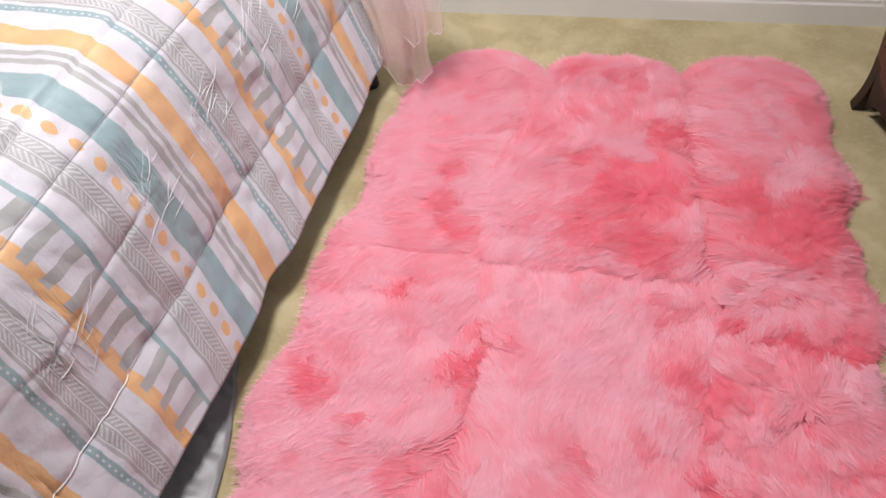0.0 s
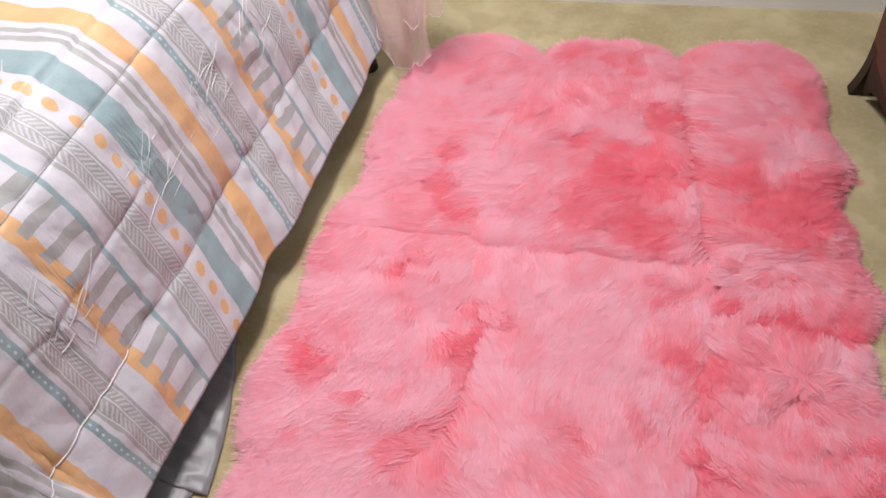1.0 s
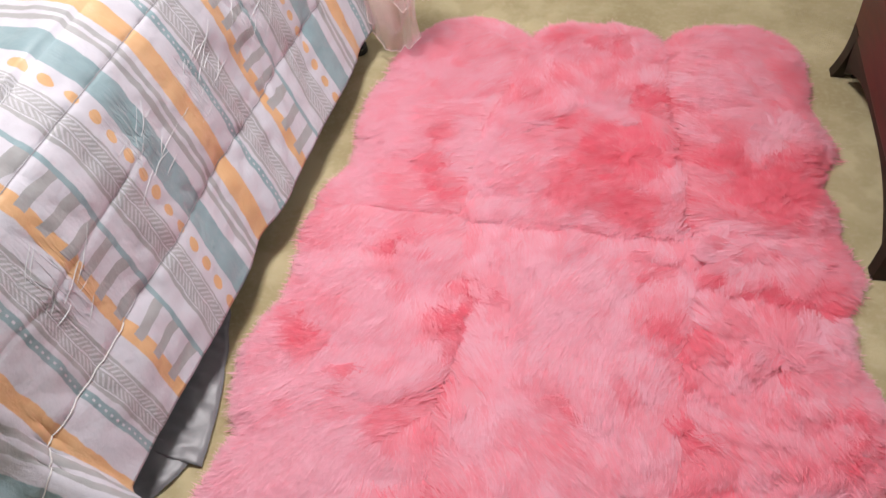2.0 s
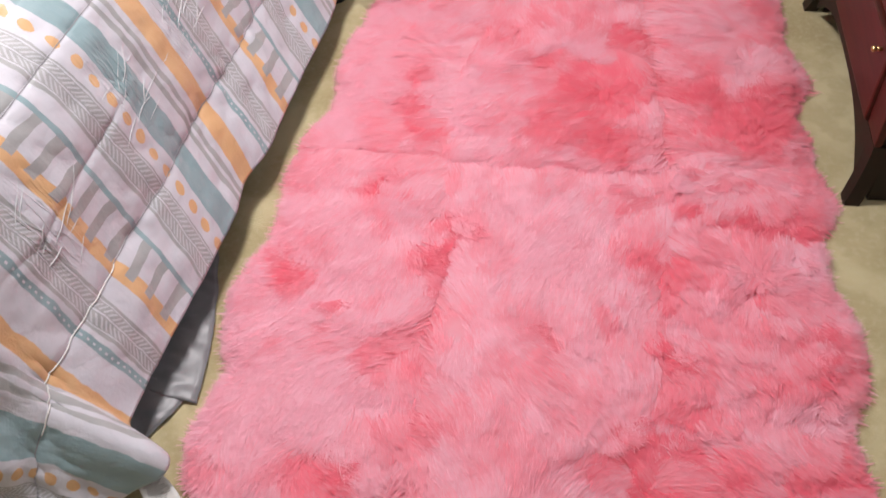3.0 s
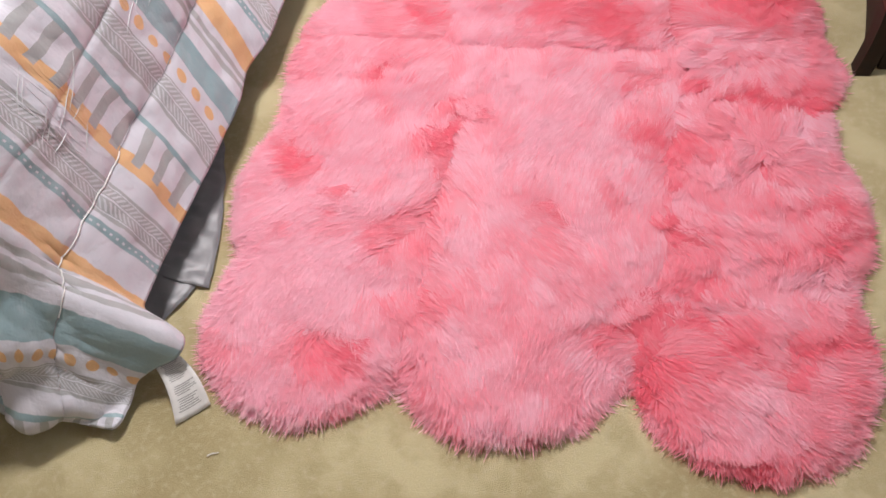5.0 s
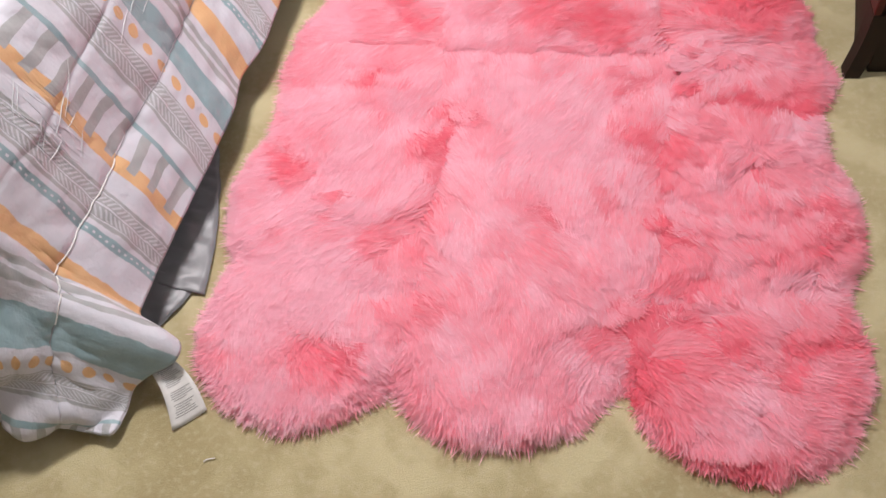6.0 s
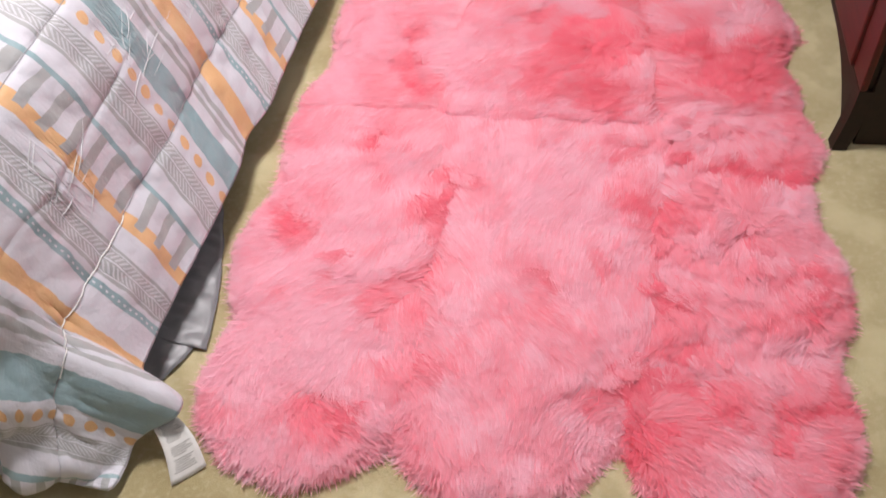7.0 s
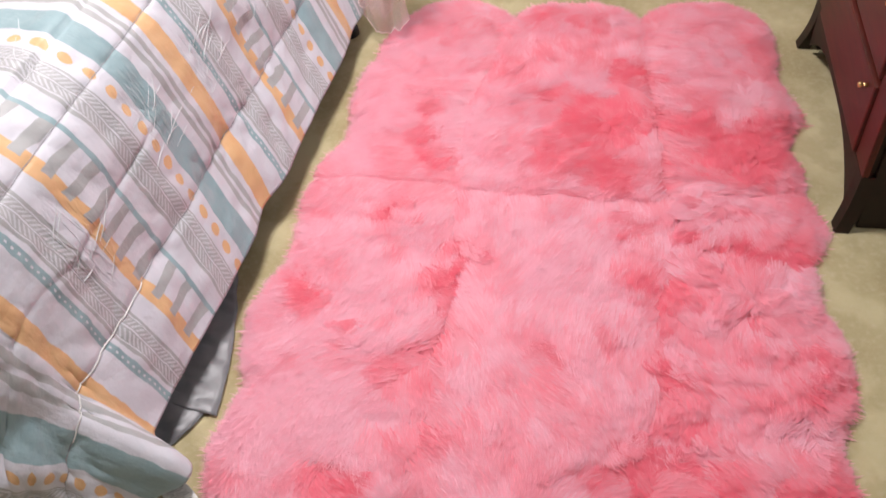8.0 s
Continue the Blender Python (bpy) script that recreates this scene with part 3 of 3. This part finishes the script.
def rug_seams(x, y):
    """Which hide a place belongs to, how near a seam it lies, and the way towards that seam."""
    wob = 0.006 * smooth_noise(x, y, 9, 23) + 0.003 * smooth_noise(x, y, 30, 24)
    west, east = x - np.interp(y, *SEAM_WEST) + wob, x - np.interp(y, *SEAM_EAST) + wob
    cross = y - np.interp(x, *SEAM_CROSS) + wob
    hide = (west > 0).astype(int) + (east > 0) + 3 * (cross > 0)
    far = cross > 0
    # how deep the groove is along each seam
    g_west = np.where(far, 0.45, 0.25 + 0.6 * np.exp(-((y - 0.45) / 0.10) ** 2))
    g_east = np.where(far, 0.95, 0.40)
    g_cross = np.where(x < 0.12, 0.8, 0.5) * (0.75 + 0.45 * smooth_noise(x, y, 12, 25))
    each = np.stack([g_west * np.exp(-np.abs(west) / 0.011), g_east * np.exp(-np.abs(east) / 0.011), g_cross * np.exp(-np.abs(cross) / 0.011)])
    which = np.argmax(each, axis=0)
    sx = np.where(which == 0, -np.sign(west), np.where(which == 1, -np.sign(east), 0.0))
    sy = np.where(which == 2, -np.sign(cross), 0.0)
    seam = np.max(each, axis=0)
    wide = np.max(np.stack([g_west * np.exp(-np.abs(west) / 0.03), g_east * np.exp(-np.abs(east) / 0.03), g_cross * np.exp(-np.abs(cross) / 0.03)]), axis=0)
    return hide, seam, wide, sx, sy


def patches(places, x, y, crisp):
    return sum(p[4] * np.exp(-(((x - p[0]) / p[2]) ** 2 + ((y - p[1]) / p[3]) ** 2) ** crisp) for p in places)


def nap(hide, x, y, seam):
    """How far the pile is ruffled, and its painted paleness, at places on the rug."""
    wx = x + 0.024 * smooth_noise(x, y, 20, 27) + 0.018 * smooth_noise(x, y, 55, 28)
    wy = y + 0.024 * smooth_noise(x, y, 20, 29) + 0.018 * smooth_noise(x, y, 55, 30)
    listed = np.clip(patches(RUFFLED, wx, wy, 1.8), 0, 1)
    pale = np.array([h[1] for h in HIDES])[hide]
    # tone paints the nap's sheen and shade, with random variation
    nap_tone = 0.62 + pale + 0.10 * smooth_noise(x, y, 6, 95) + 0.20 * smooth_noise(x + y * 0.4, y, 15, 96) + 0.20 * smooth_noise(x, y * 0.7, 36, 97)
    # seam term darkens the grooves, their shade put into the tone
    nap_tone = np.clip(nap_tone + patches(SHEEN_PATCHES, wx, wy, 1.5) - 1.0 * listed - 0.25 * seam, 0, 1)
    return listed, nap_tone


def fur_mesh(verts, tris, along, tone):
    me = bpy.data.meshes.new("hide")
    me.vertices.add(len(verts))
    me.vertices.foreach_set("co", verts.astype(np.float32).ravel())
    me.loops.add(len(tris) * 3)
    me.loops.foreach_set("vertex_index", tris.astype(np.int32).ravel())
    me.polygons.add(len(tris))
    me.polygons.foreach_set("loop_start", np.arange(0, len(tris) * 3, 3, dtype=np.int32))
    me.update(calc_edges=True)
    for key, val in (("along", along), ("tone", tone)):
        me.attributes.new(key, "FLOAT", "POINT").data.foreach_set("value", val.astype(np.float32))
    me.materials.append(FUR)
    me.shade_smooth()
    return me


def rug_height(x, y, depth, seam, ruff):
    """The padded backing and dense underfur."""
    dome = 1 - np.exp(-np.clip(depth, 0, None) / 0.028)
    lumps = 1 + 0.22 * smooth_noise(x, y, 5, 61) + 0.12 * smooth_noise(x, y, 14, 62)
    return 0.004 + 0.034 * dome * lumps * (1 - 0.60 * seam) * (1 - 0.15 * ruff)


def rug():
    root = thing("rug", "shaggy pink faux fur rug of six hides with scalloped edge", "rug")
    rng = np.random.default_rng(11)
    m = 58000
    x, y = rng.uniform(-0.46, 0.95, m), rng.uniform(-0.18, 1.83, m)
    depth = rug_depth(x, y)
    ok = depth > 0
    x, y, depth = x[ok], y[ok], depth[ok]
    hide, seam, near, sx, sy = rug_seams(x, y)
    e = 0.004
    gx, gy = depth - rug_depth(x + e, y), depth - rug_depth(x, y + e)
    g = np.hypot(gx, gy) + 1e-9
    gx, gy = gx / g, gy / g
    ruff, nap_tone = nap(hide, x, y, seam)
    gather = np.array([h[2] for h in HIDES])[hide]
    # the way each lock lies
    ang = np.radians(np.array([h[0] for h in HIDES])[hide]) + 0.75 * smooth_noise(x, y, 3.5, 31) + 0.45 * smooth_noise(x, y, 9, 41) + 1.1 * (gather - 0.3) * smooth_noise(x, y, 22, 42)
    ang = ang + ruff * (1.5 * np.sign(smooth_noise(x, y, 3.0, 91)) + 0.6 * smooth_noise(x, y, 16, 51))
    dx, dy = np.cos(ang), np.sin(ang)
    for cx, cy, reach, pull, swirl in WHORLS:
        ox, oy = x - cx, y - cy
        r = np.hypot(ox, oy) + 1e-6
        s = np.exp(-(r / reach) ** 2)
        dx, dy = dx + s * (pull * ox - swirl * oy) / r, dy + s * (pull * oy + swirl * ox) / r
    k = np.clip(1 - depth / 0.055, 0, 1) ** 0.8
    dx, dy = dx * (1 - k) + 1.3 * gx * k, dy * (1 - k) + 1.3 * gy * k
    # hairs keep to their own side of a seam, but for a few that lie over it
    over = near * np.where(smooth_noise(x, y, 9, 92) > -0.35, 1.0, 0.2)
    to_seam = np.clip(dx * sx + dy * sy, 0, None) + 0.15
    dx, dy = dx - over * to_seam * sx, dy - over * to_seam * sy
    l = np.hypot(dx, dy) + 1e-9
    dx, dy = dx / l, dy / l
    n = len(x)
    elev = np.radians(np.clip(7 + 4 * smooth_noise(x, y, 10, 63) + 16 * ruff + 28 * np.clip(gather - 0.3, 0, 1) * (0.35 + smooth_noise(x, y, 30, 64)) + rng.normal(0, 1.6, n) * (1 + 4 * np.clip(gather - 0.3, 0, 1)), 2, 60))
    length = 0.062 * (1 + 0.14 * smooth_noise(x, y, 18, 71) + rng.normal(0, 0.06, n)) * (1 - 0.25 * ruff) * (1 - 0.50 * near) * (1 - 0.42 * k)
    ground = rug_height(x, y, depth, seam, ruff) - 0.004
    nap_tone = nap_tone + rng.normal(0, 0.11, n) + 0.14 * smooth_noise(x * dy - y * dx, x * dx + y * dy, 60, 98)
    shine = np.clip(nap_tone, 0, 1)
    q = 23
    for h in range(6):
        at = np.flatnonzero(hide == h)
        N = len(at) * q
        rep = np.repeat(at, q)
        spread = 0.0105 + 0.004 * (gather[rep] - 0.3)
        ox, oy = rng.normal(0, 1, N) * spread, rng.normal(0, 1, N) * spread
        A = np.arctan2(dy[rep], dx[rep]) + rng.normal(0, 0.07, N)
        E = elev[rep] + rng.normal(0, 0.025, N)
        L = length[rep] * rng.uniform(0.82, 1.08, N)
        D = np.stack([np.cos(A), np.sin(A), np.zeros(N)], 1)
        side = np.stack([-D[:, 1], D[:, 0], np.zeros(N)], 1)
        root_p = np.stack([x[rep] + ox, y[rep] + oy, ground[rep]], 1)
        inward = np.stack([-ox, -oy, np.zeros(N)], 1) * np.clip(gather[rep] * (1 - 0.5 * k[rep]) + 0.20 * ruff[rep], 0, 0.9)[:, None]
        wide = rng.uniform(0.0009, 0.0016, N)
        curl = rng.normal(0, 0.04, N) + (0.16 * smooth_noise(x, y, 20, 98) + 0.05 * smooth_noise(y, x, 60, 99))[rep]
        rows = []
        for t in (0.0, 0.5, 1.0):
            P = root_p + inward * t + D * (L * np.cos(E) * t)[:, None] + side * (L * curl * t * t)[:, None]
            P[:, 2] = np.maximum(P[:, 2] + L * (np.sin(E) * t * (1.15 - 0.55 * t) + 0.05 * t), 0.003)
            rows.append(P)
        a, b = (wide * 0.9)[:, None] * side, wide[:, None] * side
        verts = np.stack([rows[0] - a, rows[0] + a, rows[1] - b, rows[1] + b, rows[2]], 1).reshape(-1, 3)
        base = (np.arange(N) * 5)[:, None]
        tris = (base[:, :, None] + np.array([[0, 3, 1], [0, 2, 3], [2, 4, 3]])[None]).reshape(-1, 3)
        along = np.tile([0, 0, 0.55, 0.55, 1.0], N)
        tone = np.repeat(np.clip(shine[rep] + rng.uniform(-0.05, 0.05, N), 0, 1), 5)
        # dense underfur that carries the long hairs
        s = 0.008
        bx, by = np.meshgrid(np.arange(x[at].min() - 0.02, x[at].max() + 0.02, s), np.arange(y[at].min() - 0.02, y[at].max() + 0.02, s), indexing="ij")
        r, c = bx.shape
        bx, by = bx.ravel(), by.ravel()
        bd = rug_depth(bx, by)
        bh, bs, _, _, _ = rug_seams(bx, by)
        br, bw = nap(bh, bx, by, bs)
        back = np.stack([bx, by, rug_height(bx, by, bd, bs, br)], 1)
        i, j = np.meshgrid(np.arange(r - 1), np.arange(c - 1), indexing="ij")
        q0 = (i * c + j).ravel()
        q0 = q0[(bd[q0] > 0) & (bh[q0] == h)]
        bt = np.concatenate([np.stack([q0, q0 + c, q0 + c + 1], 1), np.stack([q0, q0 + c + 1, q0 + 1], 1)]) + len(verts)
        # shaggier hides get root-coloured underfur, painting shade between their locks
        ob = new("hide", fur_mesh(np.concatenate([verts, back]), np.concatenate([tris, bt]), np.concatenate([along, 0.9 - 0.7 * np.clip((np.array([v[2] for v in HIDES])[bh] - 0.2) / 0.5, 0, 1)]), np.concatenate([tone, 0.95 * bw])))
        ob.parent = root


rug()


# ---- cabinet beside the rug ----
def cabinet():
    fx, ya, yb, depth, high = 0.945, 0.862, 1.600, 0.42, 0.66
    root = thing("cabinet", "dark mahogany cabinet with a drawer and splayed bracket feet", "cabinet")
    part("body", box(fx + 0.015, ya + 0.01, 0.135, fx + depth, yb - 0.01, high - 0.03, 0.006), DARK_WOOD, root)
    part("top", box(fx - 0.012, ya - 0.02, high - 0.03, fx + depth + 0.01, yb + 0.02, high, 0.008), DARK_WOOD, root)
    # arched apron between the feet
    bm = bmesh.new()
    cols = []
    for k in range(41):
        t = k / 40
        y = ya + 0.045 + (yb - ya - 0.09) * t
        low = 0.03 + 0.10 * (1 - abs(2 * t - 1) ** 3.0)
        cols.append([bm.verts.new(c) for c in ((fx, y, low), (fx, y, 0.165), (fx + 0.02, y, 0.165), (fx + 0.02, y, low))])
    for p, q in zip(cols, cols[1:]):
        for a in range(4):
            bm.faces.new((p[a], p[(a + 1) % 4], q[(a + 1) % 4], q[a]))
    part("apron", bm, DARK_WOOD, root, smooth=False)
    for y, sgn in ((ya, 1), (yb, -1)):
        for x, out in ((fx, -1), (fx + depth - 0.02, 1)):
            bm = bmesh.new()
            prev = None
            for k in range(9):
                t = k / 8
                z = 0.165 * (1 - t)
                kick = 0.024 * t ** 2.2
                w = 0.05 - 0.012 * t
                xa = x + (kick * out)
                yy = y - sgn * kick * 0.8
                ring = [bm.verts.new(c) for c in ((xa, yy, z), (xa + 0.035, yy, z), (xa + 0.035, yy + sgn * w, z), (xa, yy + sgn * w, z))]
                if prev:
                    for a in range(4):
                        bm.faces.new((prev[a], prev[(a + 1) % 4], ring[(a + 1) % 4], ring[a]))
                else:
                    bm.faces.new(ring)
                prev = ring
            bm.faces.new(prev)
            part("foot", bm, DARK_WOOD, root)
    for y in (ya + 0.002, yb - 0.022):
        part("side_panel", box(fx + 0.030, y, 0.0, fx + depth - 0.03, y + 0.02, high - 0.031, 0.003), DARK_WOOD, root)
    for z0, z1 in ((0.165, 0.355), (0.375, 0.60)):
        dr = part("drawer_front", box(fx - 0.008, ya + 0.085, z0, fx + 0.016, yb - 0.085, z1, 0.007), MAHOGANY, root, "glossy red mahogany drawer front")
        ky, kz = 0.994, z0 + 0.161
        bm = bmesh.new()
        bmesh.ops.create_cone(bm, cap_ends=True, segments=20, radius1=0.004, radius2=0.005, depth=0.014, matrix=pose(fx - 0.014, ky, kz, 0, 90, 0))
        bmesh.ops.create_uvsphere(bm, u_segments=20, v_segments=12, radius=0.0068, matrix=Matrix.Translation((fx - 0.024, ky, kz)))
        part("knob", bm, BRASS, dr, "small round brass knob", True)
    for y in (ya, yb - 0.085):
        part("stile", box(fx, y, 0.165, fx + 0.016, y + 0.085, high - 0.03, 0.004), MAHOGANY, root, "red mahogany stile")


cabinet()


# ---- small things ----
def lint():
    pts = [(-0.330 + 0.004 * k, -0.158 + 0.002 * k + 0.0015 * math.sin(k * 0.9), 0.003 + 0.001 * (k % 2)) for k in range(6)]
    tagged(tube("lint", pts, 0.0012, LABEL), "tiny white scrap of thread lying on carpet", "lint")


lint()


def cable():
    pts = []
    for k in range(30):
        t = k / 29
        pts.append((1.03 + 0.10 * t ** 1.6, 1.975 - 0.05 * t, 0.004 + 0.11 * (1 - t) ** 1.5))
    tagged(tube("cable", pts, 0.0028, TRIM), "thin white cable leaning on the baseboard", "cable")


cable()
